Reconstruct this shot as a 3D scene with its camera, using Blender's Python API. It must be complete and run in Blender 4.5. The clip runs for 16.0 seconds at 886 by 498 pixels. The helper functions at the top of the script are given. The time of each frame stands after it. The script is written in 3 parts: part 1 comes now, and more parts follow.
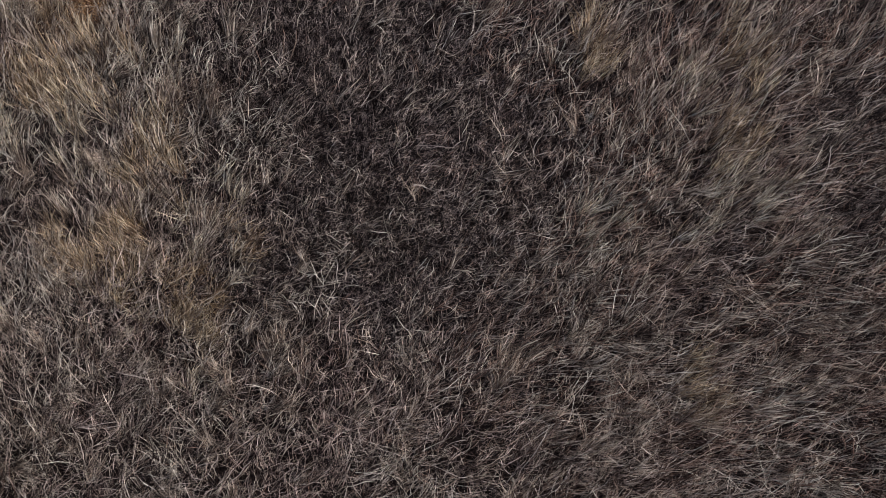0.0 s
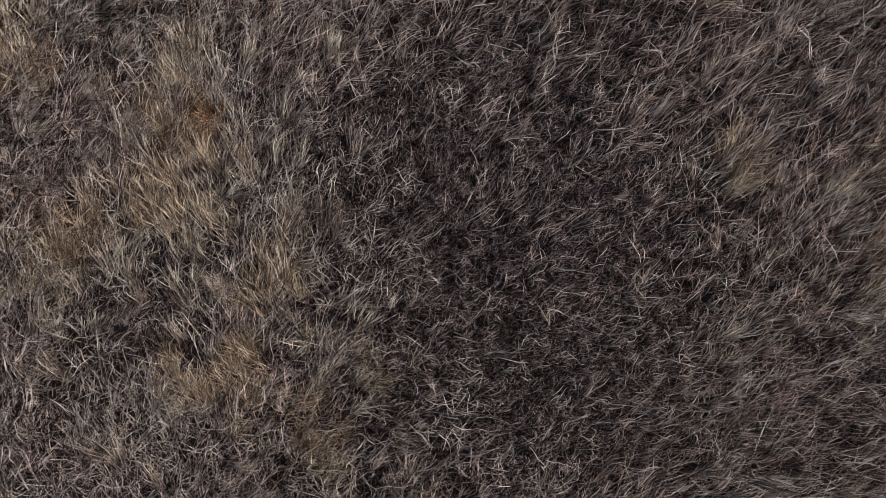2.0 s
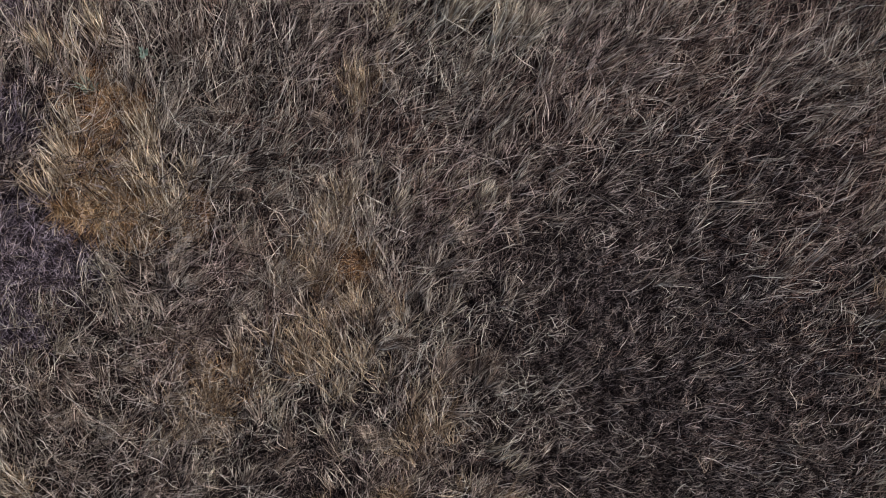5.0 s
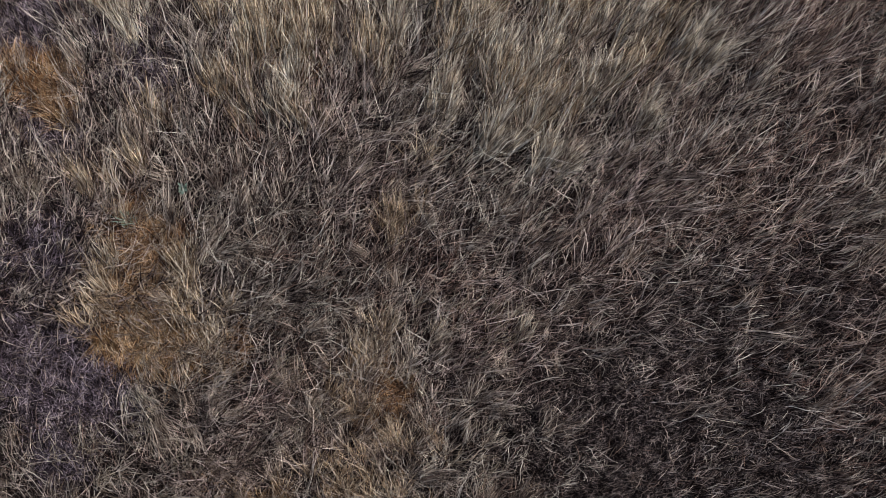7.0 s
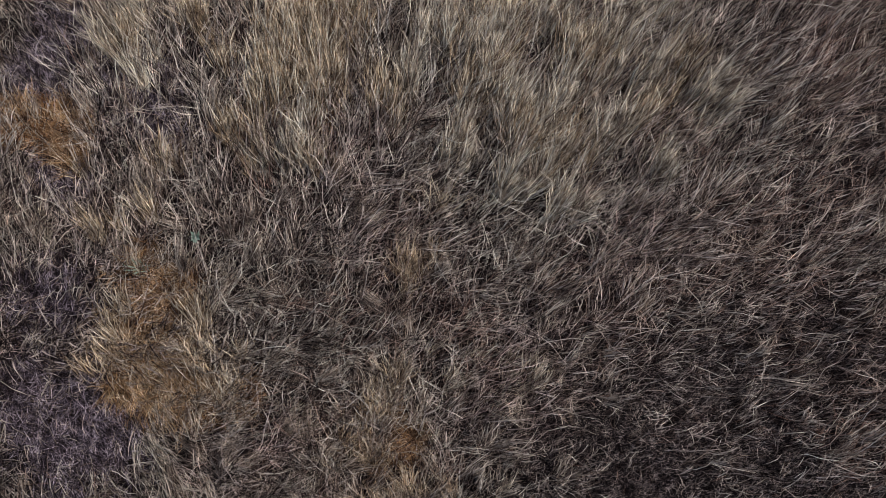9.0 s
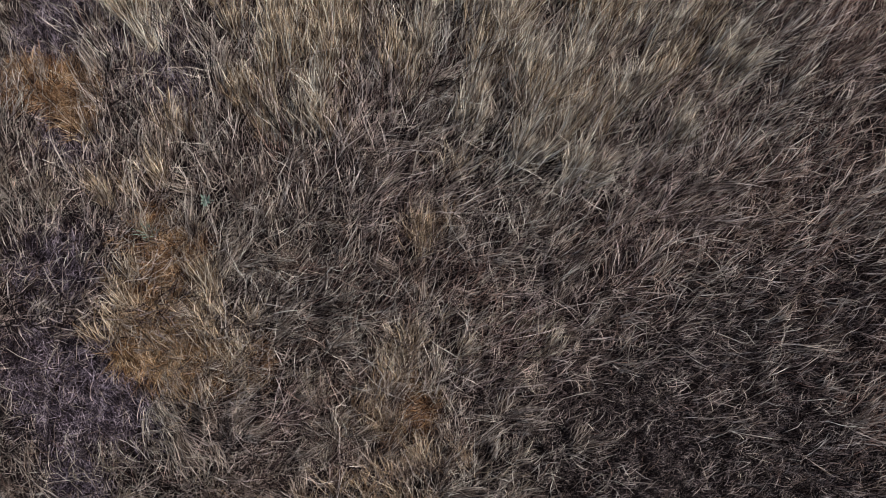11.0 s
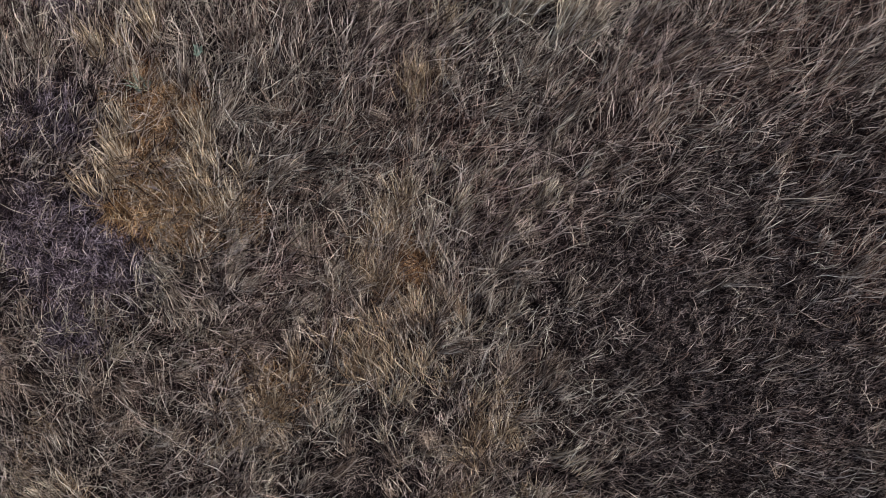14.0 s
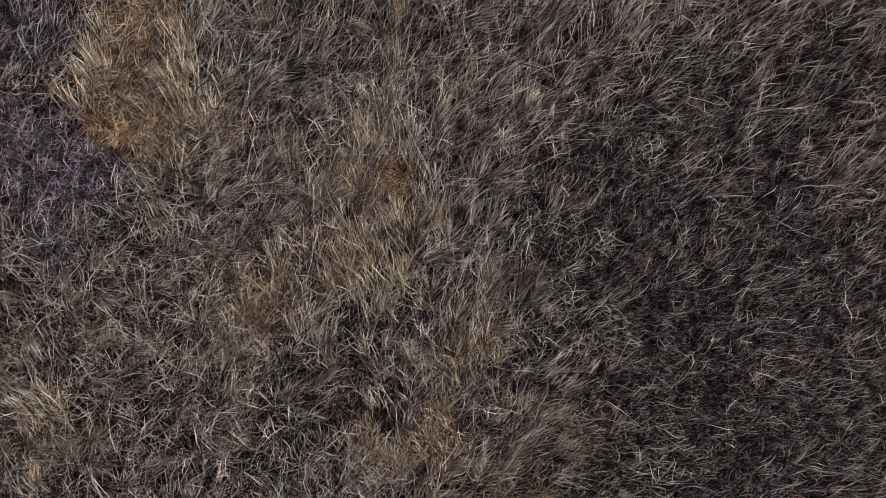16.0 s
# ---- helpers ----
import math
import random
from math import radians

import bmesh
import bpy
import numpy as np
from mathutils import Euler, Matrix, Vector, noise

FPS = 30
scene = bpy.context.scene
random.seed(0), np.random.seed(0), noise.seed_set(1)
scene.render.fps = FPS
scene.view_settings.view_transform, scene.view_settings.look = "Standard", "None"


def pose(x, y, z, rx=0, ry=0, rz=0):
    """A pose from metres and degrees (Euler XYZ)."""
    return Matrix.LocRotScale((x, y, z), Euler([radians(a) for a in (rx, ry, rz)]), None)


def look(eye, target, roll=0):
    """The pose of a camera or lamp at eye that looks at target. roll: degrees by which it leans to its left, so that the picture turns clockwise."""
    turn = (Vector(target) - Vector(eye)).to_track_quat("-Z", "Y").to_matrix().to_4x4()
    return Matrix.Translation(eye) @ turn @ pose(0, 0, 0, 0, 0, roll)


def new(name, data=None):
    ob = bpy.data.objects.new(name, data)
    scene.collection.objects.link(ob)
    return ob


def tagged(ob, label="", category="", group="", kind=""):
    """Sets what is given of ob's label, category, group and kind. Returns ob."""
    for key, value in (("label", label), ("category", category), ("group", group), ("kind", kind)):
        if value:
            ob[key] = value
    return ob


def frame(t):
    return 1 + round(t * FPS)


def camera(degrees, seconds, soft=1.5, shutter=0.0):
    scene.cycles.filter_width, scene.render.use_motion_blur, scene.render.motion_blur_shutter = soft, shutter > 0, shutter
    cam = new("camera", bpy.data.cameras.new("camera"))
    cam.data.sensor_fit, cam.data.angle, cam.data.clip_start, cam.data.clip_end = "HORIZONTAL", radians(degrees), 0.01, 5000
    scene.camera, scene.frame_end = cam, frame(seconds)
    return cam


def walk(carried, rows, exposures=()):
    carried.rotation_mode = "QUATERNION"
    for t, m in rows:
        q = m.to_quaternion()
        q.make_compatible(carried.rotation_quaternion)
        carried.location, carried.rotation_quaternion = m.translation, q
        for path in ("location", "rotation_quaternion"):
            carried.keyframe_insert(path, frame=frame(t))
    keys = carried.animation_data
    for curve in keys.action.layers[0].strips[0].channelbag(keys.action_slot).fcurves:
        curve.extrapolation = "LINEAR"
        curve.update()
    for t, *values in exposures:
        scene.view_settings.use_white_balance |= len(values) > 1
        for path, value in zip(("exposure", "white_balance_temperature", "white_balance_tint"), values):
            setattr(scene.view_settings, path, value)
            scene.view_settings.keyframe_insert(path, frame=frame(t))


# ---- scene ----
# Camera: hovers four to five metres over the meadow and looks straight down.
cam = camera(69.0, 16.0, soft=1.0)
PATH = [
    (0, 0.470, -0.544, 4.833, 0.09, -0.41, 0.02),
    (0.5, 0.247, -0.262, 4.775, 0.04, -0.44, 0.00),
    (1, 0.000, 0.000, 4.700, -0.00, -0.44, -0.00),
    (1.5, -0.246, 0.220, 4.640, -0.10, -0.47, -0.01),
    (2, -0.505, 0.385, 4.585, -0.11, -0.49, -0.02),
    (2.5, -0.736, 0.541, 4.581, -0.02, -0.51, -0.04),
    (3, -0.950, 0.700, 4.563, 0.02, -0.51, -0.08),
    (3.5, -1.152, 0.863, 4.545, 0.02, -0.45, -0.14),
    (4, -1.320, 1.023, 4.538, 0.06, -0.42, -0.16),
    (4.1, -1.353, 1.058, 4.537, 0.06, -0.42, -0.15),
    (4.2, -1.380, 1.096, 4.536, 0.06, -0.41, -0.15),
    (6.3, -1.740, 1.999, 4.529, 0.02, 0.23, -0.37),
    (6.5, -1.758, 2.098, 4.536, 0.03, 0.22, -0.39),
    (7, -1.791, 2.342, 4.528, 0.04, 0.23, -0.40),
    (7.5, -1.812, 2.564, 4.518, 0.00, 0.22, -0.45),
    (8, -1.859, 2.722, 4.505, 0.06, 0.18, -0.45),
    (8.5, -1.889, 2.729, 4.517, 0.16, 0.17, -0.47),
    (8.7, -1.888, 2.707, 4.516, 0.15, 0.16, -0.47),
    (10.8, -1.984, 2.447, 4.427, 0.40, 0.05, -0.53),
    (11, -1.998, 2.402, 4.431, 0.40, 0.06, -0.54),
    (11.5, -2.024, 2.254, 4.433, 0.30, 0.13, -0.57),
    (12, -2.034, 2.093, 4.426, 0.25, 0.14, -0.55),
    (12.5, -2.023, 1.940, 4.445, 0.21, 0.18, -0.57),
    (13, -2.027, 1.777, 4.433, 0.22, 0.22, -0.55),
    (13.5, -2.003, 1.597, 4.407, 0.23, 0.18, -0.59),
    (14, -1.956, 1.416, 4.407, 0.15, 0.18, -0.56),
    (14.5, -1.912, 1.241, 4.402, 0.10, 0.17, -0.56),
    (15, -1.890, 1.070, 4.396, 0.01, 0.16, -0.59),
    (15.5, -1.857, 0.927, 4.389, -0.02, 0.13, -0.59),
    (16, -1.841, 0.813, 4.410, 0.04, 0.06, -0.59),
]

walk(cam, [(t, pose(x, y, z, rx, ry, rz)) for t, x, y, z, rx, ry, rz in PATH])

# Light: an overcast, cool evening sky with a weak, wide sun behind the cloud.
world = bpy.data.worlds.new("world")
scene.world = world
world.use_nodes = True
sky = world.node_tree.nodes.new("ShaderNodeTexSky")
sky.sky_type, sky.sun_disc = "NISHITA", False
sky.sun_elevation, sky.sun_rotation = radians(50), radians(79)
backdrop = world.node_tree.nodes["Background"]
world.node_tree.links.new(sky.outputs["Color"], backdrop.inputs["Color"])
backdrop.inputs["Strength"].default_value = 0.125
sun = new("sun", bpy.data.lights.new("sun", "SUN"))
sun.data.energy, sun.data.angle, sun.data.color = 3.2, radians(30), (0.975, 0.98, 1.0)
sun.matrix_world = look((3.7, 0.7, 4.5), (0, 0, 0))
scene.view_settings.exposure = -0.07


# Materials
def shader(name, roughness=0.75, gloss=0.3):
    m = bpy.data.materials.new(name)
    m.use_nodes = True
    tree = m.node_tree
    bsdf = tree.nodes["Principled BSDF"]
    bsdf.inputs["Roughness"].default_value = roughness
    bsdf.inputs["Specular IOR Level"].default_value = gloss
    return m, tree, bsdf


def ramp(tree, stops):
    node = tree.nodes.new("ShaderNodeValToRGB")
    band = node.color_ramp
    band.elements[0].position, band.elements[0].color = stops[0][0], (*stops[0][1], 1)
    band.elements[1].position, band.elements[1].color = stops[-1][0], (*stops[-1][1], 1)
    for at, colour in stops[1:-1]:
        band.elements.new(at).color = (*colour, 1)
    return node


def blade_material(name, stops, drift_a, drift_b, drift=1.0, streak=0.25, gloss=0.04, clumped=True):
    """Dead grass: every blade takes its own colour, patches of the meadow drift between two tints, fibres streak along it."""
    m, tree, bsdf = shader(name, 0.85, gloss)
    n, link = tree.nodes, tree.links.new
    geo, place = n.new("ShaderNodeNewGeometry"), n.new("ShaderNodeTexCoord")
    own = ramp(tree, stops)
    link(geo.outputs["Random Per Island"], own.inputs["Fac"])
    wide = n.new("ShaderNodeTexNoise")
    wide.inputs["Scale"].default_value, wide.inputs["Detail"].default_value = drift, 4
    link(place.outputs["Object"], wide.inputs["Vector"])
    tint = ramp(tree, [(0.36, drift_a), (0.64, drift_b)])
    link(wide.outputs["Fac"], tint.inputs["Fac"])
    fine = n.new("ShaderNodeTexNoise")
    fine.inputs["Scale"].default_value, fine.inputs["Detail"].default_value = 90, 2
    link(place.outputs["Object"], fine.inputs["Vector"])
    spots = ramp(tree, [(0.3, (1 - streak,) * 3), (0.7, (1 + streak * 0.6,) * 3)])
    link(fine.outputs["Fac"], spots.inputs["Fac"])
    # Noise spots about 10 cm wide darken or brighten the blades for contrast.
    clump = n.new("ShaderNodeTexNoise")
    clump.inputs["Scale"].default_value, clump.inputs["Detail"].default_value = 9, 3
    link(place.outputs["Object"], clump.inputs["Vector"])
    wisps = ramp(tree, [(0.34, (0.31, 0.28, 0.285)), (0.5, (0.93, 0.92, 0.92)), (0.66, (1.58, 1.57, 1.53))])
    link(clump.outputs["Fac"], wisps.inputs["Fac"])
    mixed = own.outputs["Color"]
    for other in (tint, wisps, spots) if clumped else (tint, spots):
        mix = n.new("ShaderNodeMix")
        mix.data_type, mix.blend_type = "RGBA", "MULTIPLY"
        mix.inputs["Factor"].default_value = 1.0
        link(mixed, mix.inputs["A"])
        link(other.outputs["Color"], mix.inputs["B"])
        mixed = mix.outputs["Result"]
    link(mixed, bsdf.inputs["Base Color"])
    return m


def soil_material():
    m, tree, bsdf = shader("shade_dark_peaty_soil", 0.95, 0.05)
    n, link = tree.nodes, tree.links.new
    place = n.new("ShaderNodeTexCoord")
    wide, fine = n.new("ShaderNodeTexNoise"), n.new("ShaderNodeTexNoise")
    wide.inputs["Scale"].default_value, wide.inputs["Detail"].default_value = 1.3, 6
    fine.inputs["Scale"].default_value, fine.inputs["Detail"].default_value = 60, 5
    for tex in (wide, fine):
        link(place.outputs["Object"], tex.inputs["Vector"])
    # Near black: the missing shade at the foot of the grass is coloured in.
    a = ramp(tree, [(0.3, (0.007, 0.0052, 0.005)), (0.7, (0.018, 0.013, 0.0112))])
    b = ramp(tree, [(0.3, (0.5, 0.5, 0.5)), (0.7, (1.4, 1.35, 1.3))])
    link(wide.outputs["Fac"], a.inputs["Fac"])
    link(fine.outputs["Fac"], b.inputs["Fac"])
    mix = n.new("ShaderNodeMix")
    mix.data_type, mix.blend_type = "RGBA", "MULTIPLY"
    mix.inputs["Factor"].default_value = 1.0
    link(a.outputs["Color"], mix.inputs["A"])
    link(b.outputs["Color"], mix.inputs["B"])
    # Beyond this shade-darkened soil a brown felt of dead grass overgrows the sheet.
    span, felt = n.new("ShaderNodeVectorMath"), n.new("ShaderNodeMapRange")
    span.operation = "LENGTH"
    felt.inputs["From Min"].default_value, felt.inputs["From Max"].default_value = 5.3, 7.2
    link(place.outputs["Object"], span.inputs[0])
    link(span.outputs["Value"], felt.inputs["Value"])
    brown = ramp(tree, [(0.3, (0.03, 0.022, 0.018)), (0.7, (0.15, 0.112, 0.088))])
    link(fine.outputs["Fac"], brown.inputs["Fac"])
    over = n.new("ShaderNodeMix")
    over.data_type = "RGBA"
    link(felt.outputs["Result"], over.inputs["Factor"])
    link(mix.outputs["Result"], over.inputs["A"])
    link(brown.outputs["Color"], over.inputs["B"])
    link(over.outputs["Result"], bsdf.inputs["Base Color"])
    bump = n.new("ShaderNodeBump")
    bump.inputs["Strength"].default_value, bump.inputs["Distance"].default_value = 0.8, 0.02
    link(fine.outputs["Fac"], bump.inputs["Height"])
    link(bump.outputs["Normal"], bsdf.inputs["Normal"])
    return m


SOIL = soil_material()
# Nearly half the blades are almost black, painting in the shade of gaps.
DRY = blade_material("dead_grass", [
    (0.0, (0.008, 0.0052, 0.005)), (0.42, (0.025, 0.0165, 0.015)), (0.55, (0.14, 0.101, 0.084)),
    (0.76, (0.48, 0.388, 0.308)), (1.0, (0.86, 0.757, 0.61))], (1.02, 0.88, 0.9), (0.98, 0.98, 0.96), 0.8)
# Mostly near black: the shade deep between the blades is put into the colour.
THATCH = blade_material("shade_dark_thatch", [
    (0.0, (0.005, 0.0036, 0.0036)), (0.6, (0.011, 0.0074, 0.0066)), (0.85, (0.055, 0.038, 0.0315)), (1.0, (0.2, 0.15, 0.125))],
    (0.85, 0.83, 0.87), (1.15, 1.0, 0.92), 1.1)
SHORTS = blade_material("short_weathered_grass", [
    (0.0, (0.008, 0.0057, 0.0055)), (0.48, (0.036, 0.0262, 0.0245)), (0.7, (0.2, 0.151, 0.132)), (1.0, (0.56, 0.455, 0.375))],
    (0.97, 0.93, 0.95), (1.05, 1.0, 0.96), 1.4)
CURLED = blade_material("curled_grey_brown_grass", [
    (0.0, (0.012, 0.008, 0.0075)), (0.38, (0.04, 0.028, 0.025)), (0.7, (0.33, 0.262, 0.218)), (1.0, (0.68, 0.58, 0.475))],
    (1.02, 0.9, 0.9), (0.98, 0.98, 0.97), 0.9)
STRAW = blade_material("pale_straw", [
    (0.0, (0.3, 0.24, 0.19)), (0.6, (0.48, 0.4, 0.32)), (1.0, (0.68, 0.6, 0.49))],
    (0.97, 0.9, 0.84), (1.0, 1.0, 0.96), 0.9, 0.2, 0.08)
TAN = blade_material("tan_tussock_grass", [
    (0.0, (0.06, 0.04, 0.026)), (0.3, (0.22, 0.145, 0.085)), (0.6, (0.7, 0.525, 0.345)), (1.0, (0.95, 0.84, 0.66))],
    (0.97, 0.92, 0.87), (1.03, 1.02, 1.0), 1.6)
RUST = blade_material("rust_brown_grass", [
    (0.0, (0.05, 0.026, 0.014)), (0.4, (0.22, 0.117, 0.055)), (0.8, (0.42, 0.25, 0.13)), (1.0, (0.64, 0.47, 0.31))],
    (1.0, 0.85, 0.75), (1.0, 1.05, 1.1), 2.2)
BEIGE = blade_material("bleached_beige_grass", [
    (0.0, (0.06, 0.043, 0.03)), (0.28, (0.32, 0.24, 0.165)), (0.6, (0.7, 0.575, 0.42)), (1.0, (0.92, 0.82, 0.66))],
    (1.0, 0.95, 0.9), (1.0, 1.0, 1.0), 1.6)
GOLD = blade_material("golden_brown_grass", [
    (0.0, (0.045, 0.028, 0.018)), (0.27, (0.22, 0.145, 0.088)), (0.62, (0.57, 0.415, 0.265)), (1.0, (0.88, 0.74, 0.55))],
    (1.0, 0.92, 0.86), (1.0, 1.0, 0.98), 1.6)
RUSSET = blade_material("russet_dead_grass", [
    (0.0, (0.02, 0.012, 0.01)), (0.4, (0.08, 0.048, 0.036)), (0.75, (0.33, 0.225, 0.17)), (1.0, (0.6, 0.47, 0.37))],
    (1.05, 0.9, 0.85), (0.98, 0.98, 0.98), 1.2)
FADED = blade_material("faded_tan_grass", [
    (0.0, (0.027, 0.018, 0.015)), (0.35, (0.15, 0.104, 0.079)), (0.65, (0.43, 0.326, 0.247)), (1.0, (0.77, 0.645, 0.52))],
    (1.0, 0.92, 0.86), (1.0, 1.0, 0.98), 1.6)
FADED_OCHRE = blade_material("faded_ochre_grass", [
    (0.0, (0.035, 0.022, 0.014)), (0.37, (0.17, 0.11, 0.06)), (0.7, (0.46, 0.335, 0.2)), (1.0, (0.76, 0.63, 0.46))],
    (1.0, 0.88, 0.8), (1.0, 1.02, 1.05), 2.2)
OCHRES = blade_material("ochre_tangled_grass", [
    (0.0, (0.07, 0.04, 0.02)), (0.35, (0.26, 0.145, 0.066)), (0.7, (0.52, 0.335, 0.175)), (1.0, (0.78, 0.62, 0.43))],
    (1.0, 0.85, 0.75), (1.0, 1.05, 1.1), 2.2)
HEATH = blade_material("purple_grey_moss", [
    (0.0, (0.016, 0.011, 0.016)), (0.42, (0.064, 0.047, 0.055)), (0.72, (0.225, 0.173, 0.187)), (1.0, (0.53, 0.44, 0.435))],
    (0.94, 0.92, 0.98), (1.0, 0.95, 0.95), 2.0)
GREEN = blade_material("grey_green_leaf", [
    (0.0, (0.22, 0.26, 0.19)), (0.6, (0.36, 0.42, 0.32)), (1.0, (0.5, 0.56, 0.45))],
    (0.9, 0.95, 0.9), (1.0, 1.0, 1.0), 4.0, clumped=False)

# Plan of the meadow, in metres: tussocks (x, y, radius, lean), tangles and short or mossy ground (x, y, radius),
# and the way that the grass leans (x, y, degrees).
TUFTS_TOP = [
    (-2.82, 4.26, 0.34, 85), (-3.06, 3.9, 0.24, 80), (-2.78, 3.82, 0.2, 85), (-3.63, 4.35, 0.17, 95),
    (-4.09, 4.15, 0.12, 95), (-1.55, 4.21, 0.24, 75), (-1.63, 3.85, 0.2, 65), (-0.96, 4.04, 0.22, 75),
    (-0.98, 3.41, 0.16, 70), (-1.28, 3.49, 0.18, 65), (-0.45, 3.64, 0.14, 65), (-0.28, 3.96, 0.16, 60),
    (-4.02, 3, 0.12, 95), (-3.86, 3.36, 0.1, 85), (-3.34, 3.59, 0.14, 90), (-2.23, 3.74, 0.16, 80),
    (-2.46, 4.26, 0.12, 85), (-3.38, 3.99, 0.11, 88), (-4.34, 2.86, 0.11, 95), (-2.75, 3.37, 0.11, 85),
    (-1.18, 3.29, 0.11, 70),
]
TUFTS_MIDDLE = [
    (-2.3, 1.54, 0.14, 85), (-2.14, 0.97, 0.12, 70), (-1.69, 0.27, 0.15, 70), (-2.49, 0.82, 0.15, 75),
    (-3.14, 2.37, 0.1, 90), (-1.99, -0.38, 0.17, 115), (-1.6, 0.04, 0.11, 95), (-4.31, -0.39, 0.15, 45),
    (-2.41, 1.67, 0.12, 85), (-2.17, 2.62, 0.18, 80), (-3.6, 1.87, 0.18, 85), (-4.15, 2.07, 0.16, 80),
]
TUFTS_SOUTH = [
    (-2.13, 0.99, 0.23, 95), (-1.58, 0.06, 0.15, 95), (-0.7, -1.21, 0.12, 80), (-1.54, 0.61, 0.09, 60),
    (-2.26, -0.58, 0.17, 100), (-2.47, 0.69, 0.15, 100), (-2.4, 1.54, 0.18, 80), (-3.4, 1.74, 0.16, 95),
    (-1.12, -0.34, 0.12, 60), (-1.2, 0.69, 0.13, 70), (1, -1.38, 0.13, 80), (2.7, 0.36, 0.17, 60),
    (2.83, 0.96, 0.17, 60), (1.63, 1.08, 0.15, 65), (2.48, -1.64, 0.17, 35),
]
OCHRE = [
    (-4.13, 2.06, 0.12), (-4.19, 1.79, 0.14), (-4.01, 1.69, 0.15), (-3.76, 1.6, 0.15), (-3.76, 1.79, 0.15),
    (-3.59, 1.67, 0.14), (-3.99, 1.87, 0.14), (-4.62, 3.52, 0.15), (-4.86, 3.6, 0.12), (-3.06, 0.45, 0.19),
    (-3.45, 0.64, 0.15), (-1.76, -0.61, 0.15), (-1.95, -0.34, 0.11), (-1.41, -0.79, 0.21), (-1.24, -1.04, 0.17),
    (-1.85, -0.46, 0.14), (-3.17, 0.56, 0.2),
]
RIM = [
    (-3.62, 2.31, 0.11, 92), (-3.57, 2.02, 0.12, 97), (-3.4, 1.75, 0.08, 95), (-4.04, 2.62, 0.08, 70),
    (-4.09, 2.37, 0.08, 85), (-4.22, 2.08, 0.09, 110), (-3.59, 2.17, 0.1, 88),
]
PALE_NORTH = [
    (-1.51, 3.97, 0.24, 70), (-1.32, 3.69, 0.2, 65), (-1.04, 3.77, 0.2, 70), (-1.2, 3.33, 0.16, 70), (-1.75, 3.5, 0.16, 70),
    (-0.8, 3.49, 0.16, 65), (-2.11, 3.9, 0.12, 80), (-2.94, 3.47, 0.2, 88), (-0.44, 3.88, 0.16, 60),
    (-1.44, 3.14, 0.16, 60), (-1.91, 4.25, 0.2, 78), (-0.05, 3.72, 0.16, 55), (-0.72, 4.24, 0.18, 65), (-1.19, 4.32, 0.2, 72),
    (-1.04, 3.05, 0.14, 60), (-0.33, 3.29, 0.14, 55),
]
PALE_SOUTH = [
    (-2.24, 1.55, 0.14, 80), (-2.72, 1.15, 0.14, 60), (-3.39, 1.66, 0.16, 80), (-1.24, 1.79, 0.14, 60), (-2.04, 1.51, 0.12, 80),
    (-1.59, 0.86, 0.14, 55), (-4.26, 1.08, 0.12, 40), (-4.62, -0.16, 0.15, 110), (-2.72, 0.36, 0.14, 60), (-4.11, 0.73, 0.15, 40),
    (-3.6, 0.91, 0.14, 50), (-1.02, -0.16, 0.15, 50), (-1.33, -0.5, 0.16, 60), (-3.92, 0.22, 0.14, 45),
]
GOLDEN_WISPS = [
    (-2.81, 4.01, 0.18), (-3.3, 3.42, 0.12), (-3.11, 0.46, 0.15), (-3.19, 0.25, 0.13), (-2.88, 0.69, 0.12),
    (-4.54, -0.47, 0.15), (-4.35, -0.54, 0.13), (-4.77, 0.07, 0.15), (-2.34, 1.34, 0.14), (-3.37, 0.31, 0.14),
    (-1.9, -0.53, 0.18), (-1.34, -0.86, 0.19), (-0.93, -0.45, 0.12), (-2.49, 1.32, 0.12),
]
PALE_WISPS = [
    (-4.04, 4.29, 0.24), (-1.64, 4.05, 0.2), (-0.69, 3.97, 0.12), (-0.33, 4.25, 0.12),
    (-4.73, 2.9, 0.12), (-3.3, 2.01, 0.12), (-3.34, 0.11, 0.1), (-2.23, 0.11, 0.13), (-2.38, 0.38, 0.12),
    (-3.57, 2.46, 0.12), (-3.53, -0.01, 0.12), (-3.17, -0.17, 0.12), (-3.89, 1.46, 0.14), (-3.81, 1.1, 0.12),
    (-1.82, 1.74, 0.14), (-1.54, 1.74, 0.14), (-1.01, -0.61, 0.12), (-2.95, 1.53, 0.16), (-1.83, -1.07, 0.12),
    (-1.34, -1.48, 0.12), (2.37, 0.75, 0.16), (2.9, 0, 0.19), (2.53, -0.24, 0.16), (1.71, -0.33, 0.16),
]
HEARTS = [
    (-3.9, 2.41, 0.18), (-3.86, 2.18, 0.16), (-3.97, 2.52, 0.12), (-3.8, 1.96, 0.12), (-4.62, 3.52, 0.16),
    (-4.95, 3.56, 0.14), (-2.33, 1.45, 0.13), (-2.19, 1.27, 0.13), (-3.34, 1.63, 0.12), (-3.49, 1.55, 0.11),
    (-2.8, 4.3, 0.16), (-2.86, 3.62, 0.11),
]
